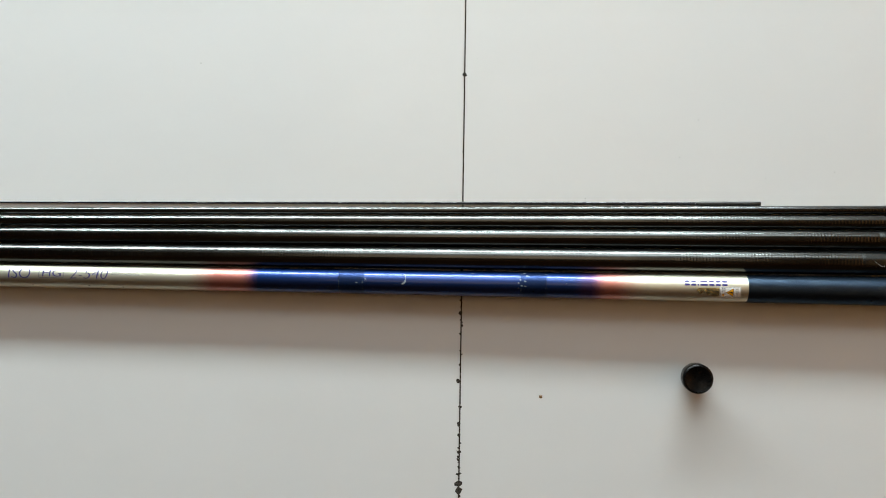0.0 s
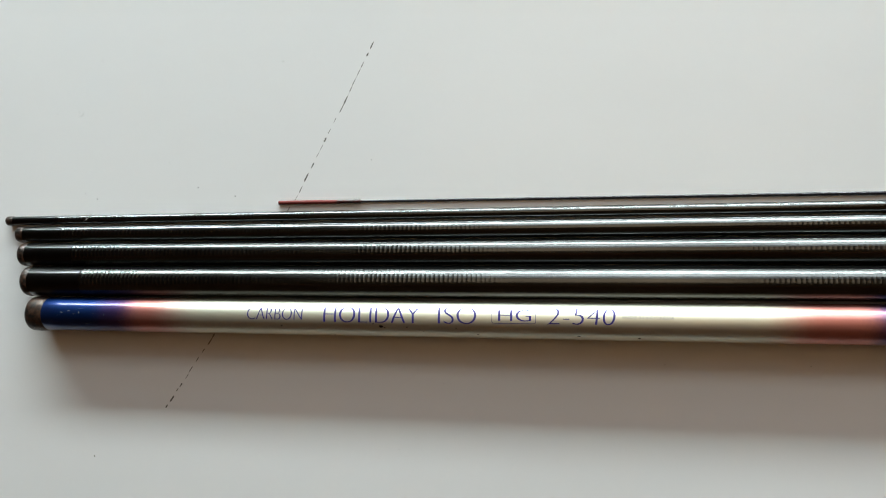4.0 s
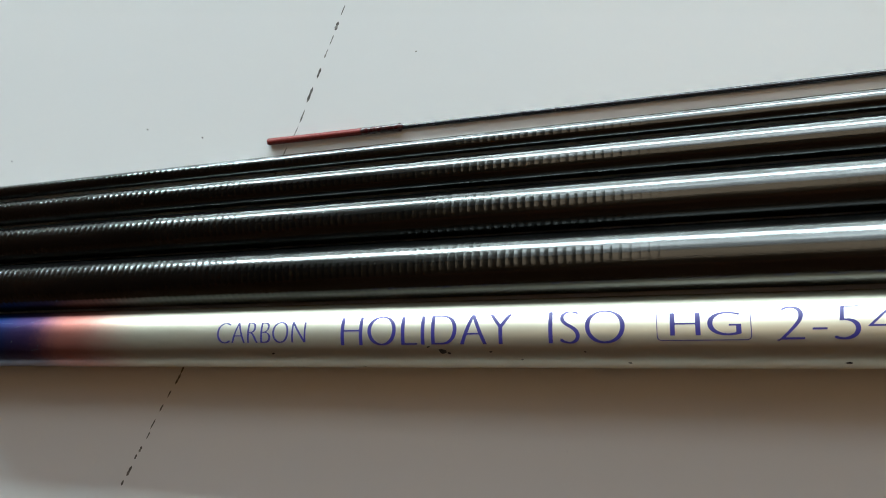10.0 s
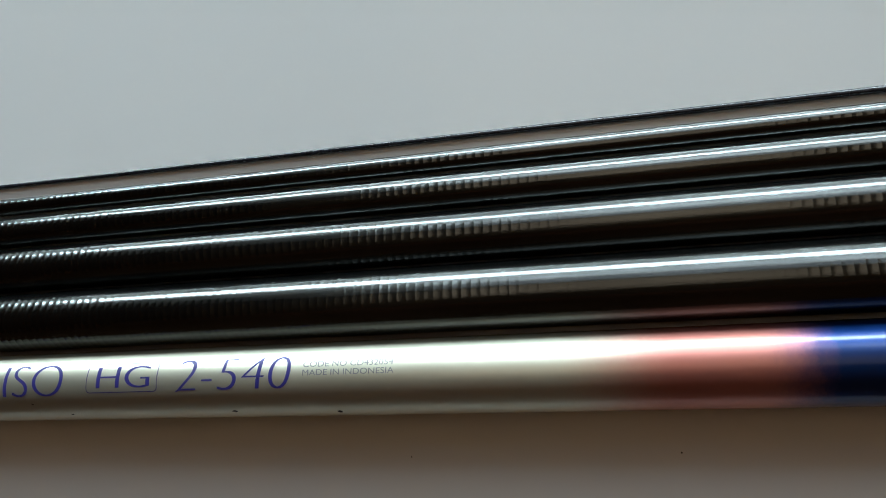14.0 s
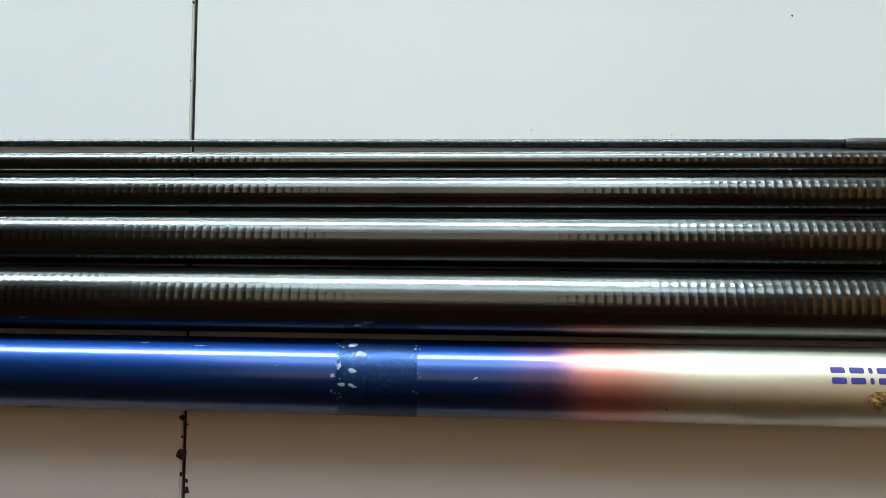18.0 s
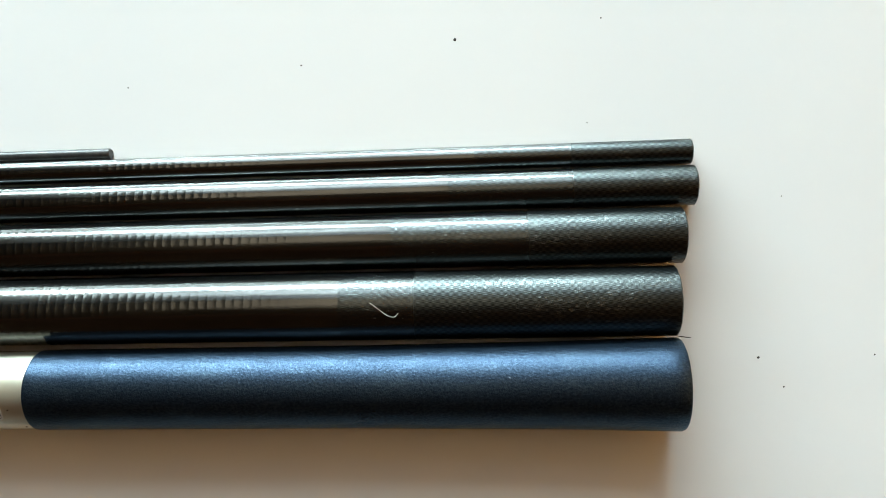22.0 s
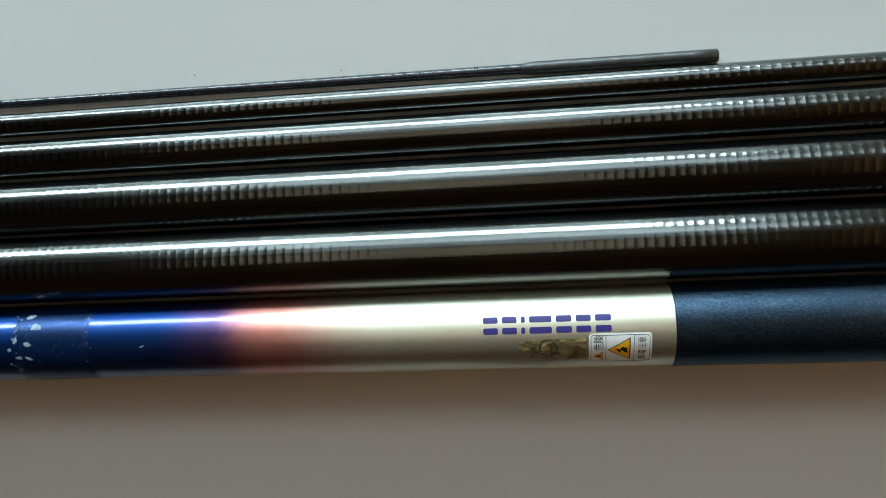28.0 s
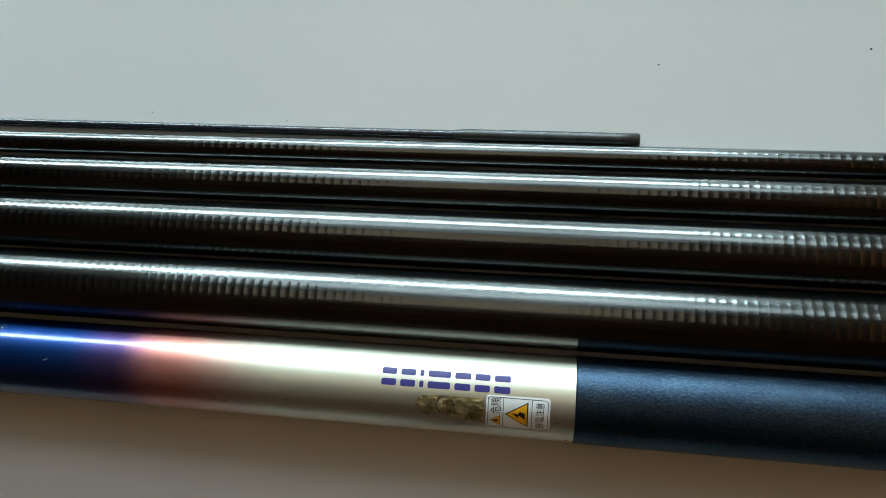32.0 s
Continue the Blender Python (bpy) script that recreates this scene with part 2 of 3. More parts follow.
BAND = worn_material("dull_blue_band", (0.003, 0.020, 0.085), (0.03, 0.065, 0.15), 700.0, 0.40, 0.7, 0.5, 0.8, 0.00012)
FLAKE = worn_material("pale_paint_flake", (0.14, 0.19, 0.24), (0.30, 0.35, 0.40), 900.0, 0.5)
RIM = worn_material("dull_blue_grey_chip", (0.08, 0.12, 0.18), (0.20, 0.25, 0.31), 900.0, 0.5)
INK = material("violet_blue_ink", (0.022, 0.018, 0.145), 0.45)[0]
INK_GREY = material("grey_ink", (0.20, 0.20, 0.22), 0.35)[0]
RED = worn_material("orange_red_tubing", (0.12, 0.009, 0.006), (0.22, 0.022, 0.015), 900.0, 0.75, 0.0, 0.3, 0.8, 0.00005)
WHIP = worn_material("dark_red_whipping", (0.010, 0.002, 0.003), (0.085, 0.009, 0.009), 700.0, 0.35, 0.0, 0.4, 0.75, 0.0001)
TIP = worn_material("blue_black_tip_blank", (0.010, 0.011, 0.016), (0.022, 0.024, 0.034), 400.0, 0.22, 0.0, 0.45, 0.7, 0.00002)
SLEEVE = worn_material("grey_black_sleeve", (0.02, 0.021, 0.022), (0.05, 0.052, 0.05), 500.0, 0.45, 0.0, 0.45, 0.7, 0.00004)
INSIDE = material("dark_bore", (0.006, 0.006, 0.006), 0.7)[0]
LABEL_WHITE = worn_material("white_label_film", (0.68, 0.69, 0.68), (0.8, 0.8, 0.79), 500.0, 0.35, 0.0, 0.3, 0.6, 0.00001)
BLACK = material("black_print", (0.012, 0.012, 0.014), 0.4)[0]
AMBER = material("amber_print", (0.85, 0.40, 0.01), 0.4)[0]
FOIL = worn_material("tarnished_gold_foil", (0.20, 0.155, 0.055), (0.90, 0.77, 0.42), 420.0, 0.28, 0.75, 0.35, 0.7, 0.0006)
DIRT = worn_material("dark_crumbs", (0.02, 0.017, 0.014), (0.10, 0.085, 0.07), 900.0, 0.9)
CRACK_DIRT = worn_material("grey_crack_dirt", (0.07, 0.066, 0.06), (0.24, 0.23, 0.21), 500.0, 0.9)
BROWN_DIRT = worn_material("brown_crumb", (0.16, 0.08, 0.025), (0.34, 0.19, 0.07), 900.0, 0.8)
RUBBER = worn_material("black_rubber", (0.002, 0.002, 0.002), (0.005, 0.005, 0.005), 260.0, 0.32)
LINT = material("pale_lint", (0.6, 0.6, 0.55), 0.8)[0]
WALL_WARM = worn_material("warm_fill_wall", (0.72, 0.33, 0.11), (0.78, 0.36, 0.125), 6.0, 0.8, 0.0, 0.3, 0.7, 0.001)
# For unseen walls, almost black so that the rods reflect darkness.
WALL_DARK = worn_material("dark_unseen_wall", (0.018, 0.0074, 0.0034), (0.026, 0.011, 0.005), 5.0, 0.95, 0.0, 0.3, 0.7, 0.001)
NORTH = worn_material("pale_wall_paint", (0.46, 0.42, 0.36), (0.50, 0.46, 0.40), 6.0, 0.8, 0.0, 0.3, 0.7, 0.001)
REFLECT_BAND = worn_material("red_brown_reflect_band", (0.06, 0.020, 0.009), (0.08, 0.027, 0.012), 9.0, 0.8, 0.0, 0.3, 0.7, 0.001)
CEILING = worn_material("ceiling_paint", (0.055, 0.028, 0.012), (0.07, 0.035, 0.015), 4.0, 0.9, 0.0, 0.3, 0.7, 0.001)

for m in (WALL_WARM, WALL_DARK, CEILING, NORTH, REFLECT_BAND):
    m.node_tree.nodes["Principled BSDF"].inputs["Specular IOR Level"].default_value = 0.0

for m in (RUBBER, INSIDE, GROUT, DIRT):
    m.node_tree.nodes["Principled BSDF"].inputs["Specular IOR Level"].default_value = 0.15

# ---- builders ----
def link(name, me, mat, parent=None, label=""):
    if mat is not None:
        me.materials.append(mat)
    ob = new(name, me)
    ob.parent = parent
    if label:
        tagged(ob, label)
    return ob


def part(name, bm, mat, parent, label=""):
    me = bpy.data.meshes.new(name)
    bm.to_mesh(me)
    bm.free()
    return link(name, me, mat, parent, label)


def thing(name, m, label, category, group="", kind=""):
    ob = new(name)
    ob.empty_display_size = 0.02
    ob.matrix_world = m
    return tagged(ob, label, category, group, kind)


def box(bm, lo, hi):
    g = bmesh.ops.create_cube(bm, size=1.0, matrix=Matrix.LocRotScale([(a + b) / 2 for a, b in zip(lo, hi)], None, [b - a for a, b in zip(lo, hi)]))
    return g["verts"]


def tube(name, strips, mat, parent, height, label="", seg=64):
    """A turned part: each strip is a run of (x, radius), smooth within itself; height(x) is its axis above the floor."""
    verts, faces, uvs = [], [], []
    for strip in strips:
        start = len(verts)
        for x, r in strip:
            for j in range(seg + 1):
                a = -math.pi / 2 + 2 * math.pi * j / seg
                verts.append((x, -r * math.cos(a), height(x) + r * math.sin(a)))
                uvs.append((x, a * strip[0][1]))
        w = seg + 1
        for i in range(len(strip) - 1):
            for j in range(seg):
                k = start + i * w + j
                faces.append((k, k + 1, k + w + 1, k + w))
    me = bpy.data.meshes.new(name)
    me.from_pydata(verts, [], faces)
    layer = me.uv_layers.new(name="UVMap")
    index = np.zeros(len(me.loops), dtype=np.int32)
    me.loops.foreach_get("vertex_index", index)
    layer.data.foreach_set("uv", np.array(uvs, dtype=np.float32)[index].ravel())
    me.polygons.foreach_set("use_smooth", np.ones(len(me.polygons), dtype=bool))
    me.update()
    return link(name, me, mat, parent, label)


def spaced(x0, x1, n, radius):
    return [(x0 + (x1 - x0) * i / n, radius(x0 + (x1 - x0) * i / n)) for i in range(n + 1)]


def collar_strips(x0, x1, r, bore):
    """A worn ring with rounded lips, its front face and the start of the bore."""
    e = min(0.0016, r * 0.2)
    outer = [(x0, r - e), (x0 + e * 0.3, r - e * 0.3), (x0 + e, r), ((x0 + x1) / 2, r + e * 0.12), (x1 - e, r), (x1 - e * 0.25, r - e * 0.3), (x1, r - e)]
    return [outer, [(x0, r - e), (x0, bore)], [(x0, bore), (x0 + 0.012, bore)], [(x0 + 0.012, bore), (x0 + 0.012, 0.0)]]


def wrap(bm, place):
    """Bends a flat drawing (x along, y round, z off the surface; metres) by place(x, y, z)."""
    for v in bm.verts:
        v.co = place(*v.co)
    return bm


def sliced(bm, step):
    """Cuts a flat drawing into narrow bands, so that it can bend round a rod."""
    ys = [v.co.y for v in bm.verts]
    y = math.floor(min(ys) / step) * step + step
    while y < max(ys):
        bmesh.ops.bisect_plane(bm, geom=bm.verts[:] + bm.edges[:] + bm.faces[:], plane_co=(0, y, 0), plane_no=(0, 1, 0))
        y += step
    return bm


def drawn_text(body, width, tall, slant=0.0, thin=0.0, turned=False):
    """Letters as a flat mesh that fills width x tall from (0, 0)."""
    cu = bpy.data.curves.new("letters", "FONT")
    cu.body, cu.offset, cu.resolution_u = body, thin, 8
    ob = new("letters", cu)
    me = bpy.data.meshes.new_from_object(ob.evaluated_get(bpy.context.evaluated_depsgraph_get()))
    bpy.data.objects.remove(ob)
    bm = bmesh.new()
    bm.from_mesh(me)
    bpy.data.meshes.remove(me)
    if turned:
        for v in bm.verts:
            v.co.x, v.co.y = -v.co.y, v.co.x
    lo = [min(v.co[i] for v in bm.verts) for i in (0, 1)]
    hi = [max(v.co[i] for v in bm.verts) for i in (0, 1)]
    for v in bm.verts:
        fx, fy = (v.co.x - lo[0]) / (hi[0] - lo[0]), (v.co.y - lo[1]) / (hi[1] - lo[1])
        v.co = (fx * width + slant * fy * tall, fy * tall, 0)
    bmesh.ops.triangulate(bm, faces=bm.faces[:])
    return bm


def polygon(bm, pts, z=0.0):
    return bm.faces.new([bm.verts.new((x, y, z)) for x, y in pts])


def rounded(x0, y0, x1, y1, r, n=5):
    pts = []
    for cx, cy, a0 in ((x1 - r, y1 - r, 0), (x0 + r, y1 - r, 90), (x0 + r, y0 + r, 180), (x1 - r, y0 + r, 270)):
        pts += [(cx + r * math.cos(radians(a0 + 90 * i / n)), cy + r * math.sin(radians(a0 + 90 * i / n))) for i in range(n + 1)]
    return pts


def outline(bm, pts, inner):
    """A closed line drawn between two rings of points."""
    a = [bm.verts.new((*p, 0)) for p in pts]
    b = [bm.verts.new((*p, 0)) for p in inner]
    for i in range(len(a)):
        k = (i + 1) % len(a)
        bm.faces.new((a[i], a[k], b[k], b[i]))


def blob(bm, x, y, w, h, z, rng, n=9, turn=0.0):
    """A small ragged flake or crumb lying flat, slightly domed."""
    ring, c, s = [], math.cos(turn), math.sin(turn)
    for i in range(n):
        a = 2 * math.pi * i / n
        k = rng.uniform(0.6, 1.1)
        px, py = math.cos(a) * w / 2 * k, math.sin(a) * h / 2 * k
        ring.append(bm.verts.new((x + px * c - py * s, y + px * s + py * c, 0)))
    top = bm.verts.new((x, y, z))
    for i in range(n):
        bm.faces.new((ring[i], ring[(i + 1) % n], top))


# ---- room ----
rng = random.Random(4)


def plain_box(name, lo, hi, mat, label):
    bm = bmesh.new()
    box(bm, lo, hi)
    return tagged(part(name, bm, mat, None), label, name.split("_")[0], kind="structure")


X0, X1, Y0, Y1 = *ROOM_X, *ROOM_Y
# The ceiling is unseen; its hole only holds the added overhead fill light.
(SX0, SX1), (SY0, SY1) = OVERHEAD_FILL[:2]
bm = bmesh.new()
for lo, hi in (((X0, Y0), (SX0, Y1)), ((SX1, Y0), (X1, Y1)), ((SX0, Y0), (SX1, SY0)), ((SX0, SY1), (SX1, Y1))):
    box(bm, (*lo, ROOM_H), (*hi, ROOM_H + 0.12))
tagged(part("ceiling", bm, CEILING, None), "unseen brown ceiling with an opening added for overhead fill light", "ceiling", kind="structure")
# Unseen wall set near and dark to blacken the rods' lower reflections.
south = plain_box("wall_south", (X0, Y0 - 0.12, -0.02), (X1, Y0, ROOM_H), WALL_DARK, "unseen matt dark brown wall darkening the rod reflections, with a red-brown upper band")
# Added band, out of view: gives a reddish streak in the rods, warm bounce.
bm = bmesh.new()
box(bm, (X0 + 0.01, Y0, 2.0), (X1 - 0.01, Y0 + 0.02, ROOM_H - 0.005))
part("upper_band", bm, REFLECT_BAND, south, "unseen red-brown band added for its streak in the rods")
# West side is unseen, kept dark so the left rod ends reflect black.
plain_box("wall_west", (X0 - 0.12, Y0 - 0.12, -0.02), (X0, Y1 + 0.12, ROOM_H), WALL_DARK, "unseen dark brown side wall darkening the left rod reflections")
# East side is unseen, a strong tan reflector to warm the floor's shaded part.
plain_box("wall_east", (X1, Y0 - 0.12, -0.02), (X1 + 0.12, Y1 + 0.12, ROOM_H), WALL_WARM, "unseen tan side wall adding warm fill light")
bm = bmesh.new()
top = -0.02
for (wx0, wx1), (wz0, wz1), *_ in OPENINGS:
    box(bm, (X0, Y1, top), (X1, Y1 + 0.12, wz0))
    box(bm, (X0, Y1, wz0), (wx0, Y1 + 0.12, wz1))
    box(bm, (wx1, Y1, wz0), (X1, Y1 + 0.12, wz1))
    top = wz1
box(bm, (X0, Y1, top), (X1, Y1 + 0.12, ROOM_H))
tagged(part("wall_north", bm, NORTH, None), "pale painted wall with five rows of wide window openings", "wall", kind="structure")

# Floor: large white tiles butted together, with dirt in the narrow joints.
JOINT_X, JOINT_Y, TILE_SIZE, GAP = 0.590, -0.33, 0.8, 0.0011
bm = bmesh.new()
box(bm, (X0, Y0, -0.03), (X1, Y1, -0.0014))
floor = tagged(part("floor", bm, GROUT, None), "white glazed floor tiles with dirty narrow joints", "floor", kind="structure")


def tile_mesh(w, d):
    bm = bmesh.new()
    box(bm, (0, 0, -0.009), (w, d, 0))
    top = [e for e in bm.edges if all(v.co.z > -0.001 for v in e.verts)]
    bmesh.ops.bevel(bm, geom=top, offset=0.0004, segments=2, affect="EDGES")
    me = bpy.data.meshes.new("tile")
    bm.to_mesh(me)
    bm.free()
    me.materials.append(TILE)
    return me


tiles, kinds = {}, {}
for i in range(-6, 6):
    for j in range(-7, 5):
        x0, x1 = max(JOINT_X + i * TILE_SIZE, X0), min(JOINT_X + (i + 1) * TILE_SIZE, X1)
        y0, y1 = max(JOINT_Y + j * TILE_SIZE, Y0), min(JOINT_Y + (j + 1) * TILE_SIZE, Y1)
        if x1 - x0 < 0.02 or y1 - y0 < 0.02:
            continue
        size = (round(x1 - x0 - GAP, 4), round(y1 - y0 - GAP, 4))
        if size not in kinds:
            kinds[size] = tile_mesh(*size)
        tiles[i, j] = new("tile", kinds[size])
        tiles[i, j].location = (x0 + GAP / 2, y0 + GAP / 2, rng.uniform(-0.0002, 0) if (i, j) not in ((-1, 0), (0, 0)) else 0)
        tiles[i, j].parent = floor


def local(ob, bm):
    for v in bm.verts:
        v.co -= ob.location
    return bm


# A broken hairline crack runs slantwise through one tile, in dashes.
CRACK = [(0.1734, 0.1493), (0.157, 0.1157), (0.1312, 0.0662), (0.0822, -0.013), (0.055, -0.0525)]
bm = bmesh.new()
for (ax, ay), (bx, by) in zip(CRACK, CRACK[1:]):
    length = math.hypot(bx - ax, by - ay)
    dx, dy, s = (bx - ax) / length, (by - ay) / length, 0.0
    while s < length - 0.001:
        d = min(rng.uniform(0.002, 0.0055), length - s)
        faint = 1.0 if ay > 0.11 else 1.1
        w = rng.uniform(0.00016, 0.00044) * faint
        o = rng.uniform(-0.00025, 0.00025)
        pts = []
        for k in range(5):
            f = s + d * k / 4
            ww = w * (0.35, 1.0, 0.8, 1.1, 0.3)[k] * rng.uniform(0.7, 1.2)
            pts.append((ax + dx * f - dy * (o + ww), ay + dy * f + dx * (o + ww), ax + dx * f - dy * (o - ww), ay + dy * f + dx * (o - ww)))
        for p, n in zip(pts, pts[1:]):
            bm.faces.new([bm.verts.new((x, y, 0.00003)) for x, y in (p[:2], n[:2], n[2:], p[2:])])
        s += d + rng.uniform(0.0008, 0.0034)
part("crack", local(tiles[-1, 0], bm), CRACK_DIRT, tiles[-1, 0], "dark broken hairline crack")

# Chipped edges and crumbs along the joint.
bm = bmesh.new()
spots = [(0.0, 0.1675, 2.2), (-0.0012, -0.0784, 1.8), (-0.0008, -0.112, 1.5), (-0.0006, -0.1215, 1.2), (0, -0.135, 1.6), (0, -0.147, 1.4), (0, -0.160, 2.6), (-0.0004, -0.1655, 2.8), (-0.0008, -0.1525, 1.3), (-0.0008, -0.141, 1.2), (-0.0008, -0.024, 1.6), (0.001, -0.034, 0.9), (-0.0006, 0.105, 0.6)]
for k in range(46):
    spots.append((rng.choice((-0.0007, 0.0008)) + rng.uniform(-0.0002, 0.0002), rng.uniform(-0.28, -0.012) if k < 34 else rng.uniform(0.07, 0.3), rng.uniform(0.35, 1.0) if k < 34 else 0.3))
for ox, y, s in spots:
    blob(bm, JOINT_X + ox, y, (0.0021 if y < 0 else 0.0016) * s, (0.0028 if y < 0 else 0.0021) * s, 0.00012, rng, 8, rng.uniform(0, 3))
part("joint_chips", local(tiles[0, 0], bm), DIRT, tiles[0, 0], "small dark chips along the tile edge")

SPECKS = [(0.1221, 0.1405, 0.9), (0.3683, 0.1801, 0.9), (0.0119, -0.081, 1.3), (-0.0156, 0.1151, 0.6), (0.0727, 0.071, 0.8), (0.0949, 0.066, 1.0), (0.0033, 0.0686, 0.8), (0.0108, 0.0653, 0.9), (0.1727, 0.0847, 0.6), (-0.0013, 0.1159, 0.6), (-0.0571, 0.0795, 0.5), (-0.0563, 0.0061, 0.6), (0.0127, 0.1455, 0.7), (0.7586, 0.1008, 0.8), (0.8732, 0.0893, 0.7), (0.9170, 0.0952, 1.2), (0.9579, 0.1001, 0.6), (0.9532, 0.0706, 0.5), (1.005, 0.0489, 0.5)]
SPECKS += [(1.0274, 0.0059, 0.7), (0.997, 0.0055, 0.9), (1.0034, -0.0024, 0.7), (0.3258, -0.0222, 0.6), (0.395, -0.0214, 0.6), (0.6868, 0.0685, 0.5), (0.7257, 0.0673, 0.5), (0.8229, 0.0845, 0.6)]
bm = bmesh.new()
for x, y, s in SPECKS:
    blob(bm, x, y, 0.00095 * s, 0.0008 * s, 0.0002 * s, rng, 8, rng.uniform(0, 3))
for k in range(70):
    blob(bm, rng.uniform(-0.2, 1.2), rng.choice((rng.uniform(0.075, 0.3), rng.uniform(-0.28, -0.02))), 0.00045 * rng.uniform(0.5, 1.3), 0.0004 * rng.uniform(0.5, 1.3), 0.0001, rng, 6, rng.uniform(0, 3))
tagged(part("dirt_specks", bm, DIRT, None), "tiny dark crumbs scattered over white floor tiles", "dirt", kind="stuff")
bm = bmesh.new()
blob(bm, 0.654, -0.0884, 0.0034, 0.003, 0.0008, rng, 9)
tagged(part("crumb", bm, BROWN_DIRT, None), "small brown crumb on the white floor", "crumb")

# ---- rod sections ----
GROUP = "fishing rod sections"


def straight(r0, r1):
    return lambda x: r0 + (r1 - r0) * x


def section(y0, y1, r0, r1, x0, x1, wrap_end, join, rubbed, label, size):
    """A hollow carbon section lying on the floor, its thin end at x0 and its wide open end at x1."""
    r = straight(r0, r1)
    rod = thing("rod_section", Matrix.Translation((0, y0, 0)) @ Matrix.Rotation(math.atan(y1 - y0), 4, "Z"), label, "fishing rod", GROUP)
    c = 0.0052 if size > 1 else 0.0045
    tube("collar", collar_strips(x0, x0 + c, r(x0) + 0.00012, r(x0) * 0.7), COLLAR, rod, r, "tarnished brown end ring")
    tube("tip_wrap", [[(x0 + c - 0.0005, r(x0))] + spaced(x0 + c, wrap_end, 6, r)], CARBON_WRAP, rod, r, "smooth black gloss wrap")
    tube("blank", [[(wrap_end, r(wrap_end) - 0.00005), (wrap_end + 0.0003, r(wrap_end) + 0.00006)] + spaced(wrap_end + 0.001, join, 40, r)], CARBON, rod, r, "glossy black carbon with wound rings")
    e, t = 0.0003, 0.0009
    tube("rubbed_zone", [[(join - 0.0003, r(join) - 0.0001)] + spaced(join, rubbed, 6, lambda x: r(x) - 0.00005)], CARBON_WORN, rod, r, "half-rubbed lacquer")
    matt = spaced(rubbed, x1 - e, 12, lambda x: r(x) - 0.00006)
    butt = [matt, [(x1 - e, r(x1)), (x1, r(x1) - e), (x1, r(x1) - t)]]
    tube("wide_end", butt, CARBON_MATT, rod, r, "matt scuffed carbon end")
    tube("bore", [[(x1, r(x1) - t), (x1 - 0.09, r(x1) - t)], [(x1 - 0.09, r(x1) - t), (x1 - 0.09, 0.0)]], INSIDE, rod, r)
    return rod


section(0.05325, 0.06136, 0.00259, 0.00345, -0.0440, 0.9803, -0.012, 0.922, 0.948, "slim black carbon rod section lying on white tiles", 1)
section(0.04516, 0.05187, 0.00446, 0.00542, -0.0350, 0.9803, -0.006, 0.915, 0.948, "thin black carbon rod section with tarnished tip ring", 2)
section(0.03351, 0.03845, 0.00645, 0.00746, -0.0305, 0.9760, 0.0035, 0.900, 0.9356, "medium black carbon rod section with scuffed open end", 3)
section(0.01833, 0.02125, 0.00837, 0.00920, -0.0255, 0.9732, 0.0111, 0.8867, 0.906, "thick black carbon rod section with woven matt end", 4)

# The slender tip section with its red-sleeved end.
r = straight(0.00045, 0.00150)
tip = thing("rod_tip_section", Matrix.Translation((0, 0.0614, 0)) @ Matrix.Rotation(math.atan(0.00436), 4, "Z"), "slender black tip section with red sleeved end", "fishing rod", GROUP)
tube("blank", [spaced(0.160, 0.774, 30, r)], TIP, tip, r, "blue-black slender solid tip", 24)
lift = lambda x: 0.0012
ribs = []
for k in range(72):
    x = 0.121 + 0.033 * k / 72
    ribs += [(x, 0.00098), (x + 0.00023, 0.00112)]
tube("red_tube", [[(0.1209, 0.0004), (0.1209, 0.00098)], ribs + [(0.1540, 0.001)]], RED, tip, lift, "orange-red ribbed tubing", 20)
lumps = [(0.1538, 0.0009)] + [(0.1545 + 0.0125 * k / 14, 0.00105 + 0.00009 * math.sin(k * 1.9) + (0.00012 if k > 11 else 0)) for k in range(15)] + [(0.1678, 0.0006)]
tube("whipping", [lumps], WHIP, tip, lift, "dark red lacquered binding", 20)
rs = lambda x: r(x) + 0.00035
tube("sleeve", [[(0.7716, r(0.7716)), (0.7745, rs(0.7745))] + spaced(0.776, 0.8187, 8, rs) + [(0.8190, rs(0.819) - 0.0003)], [(0.8190, rs(0.819) - 0.0003), (0.8190, 0.0)]], SLEEVE, tip, rs, "dark grey matt end sleeve", 28)

# The painted handle section.
KNOTS = [(-0.0615, 0.00928), (0.4, 0.00966), (0.805, 0.01031), (0.89, 0.01044), (0.94, 0.01092), (0.98, 0.01168)]


def handle_radius(x):
    return float(np.interp(x, [k[0] for k in KNOTS], [k[1] for k in KNOTS]))


handle = thing("rod_handle_section", Matrix.Identity(4), "champagne and blue lacquered rod handle with navy grip", "fishing rod", GROUP)
HX0, HX1, EDGE = -0.0203, 0.9735, 0.8057
tube("collar", collar_strips(HX0, -0.0095, handle_radius(HX0) + 0.0003, 0.0078), COLLAR, handle, handle_radius, "tarnished dark end ring", 72)
tube("painted_blank", [[(-0.0102, handle_radius(0) - 0.0003)] + spaced(-0.0095, EDGE, 90, handle_radius)], PAINT, handle, handle_radius, "glossy lacquer fading from blue to champagne", 80)
for a, b in ((0.4935, 0.5145), (0.6365, 0.6572)):
    rb = lambda x: handle_radius(x) + 0.00006
    tube("worn_band", [[(a, handle_radius(a) - 0.00003)] + spaced(a + 0.0003, b - 0.0003, 10, rb) + [(b, handle_radius(b) - 0.00003)]], BAND, handle, handle_radius, "dull scraped dark blue band", 72)
grip_r = lambda x: handle_radius(x) + 0.00025
g1 = HX1 - 0.0008
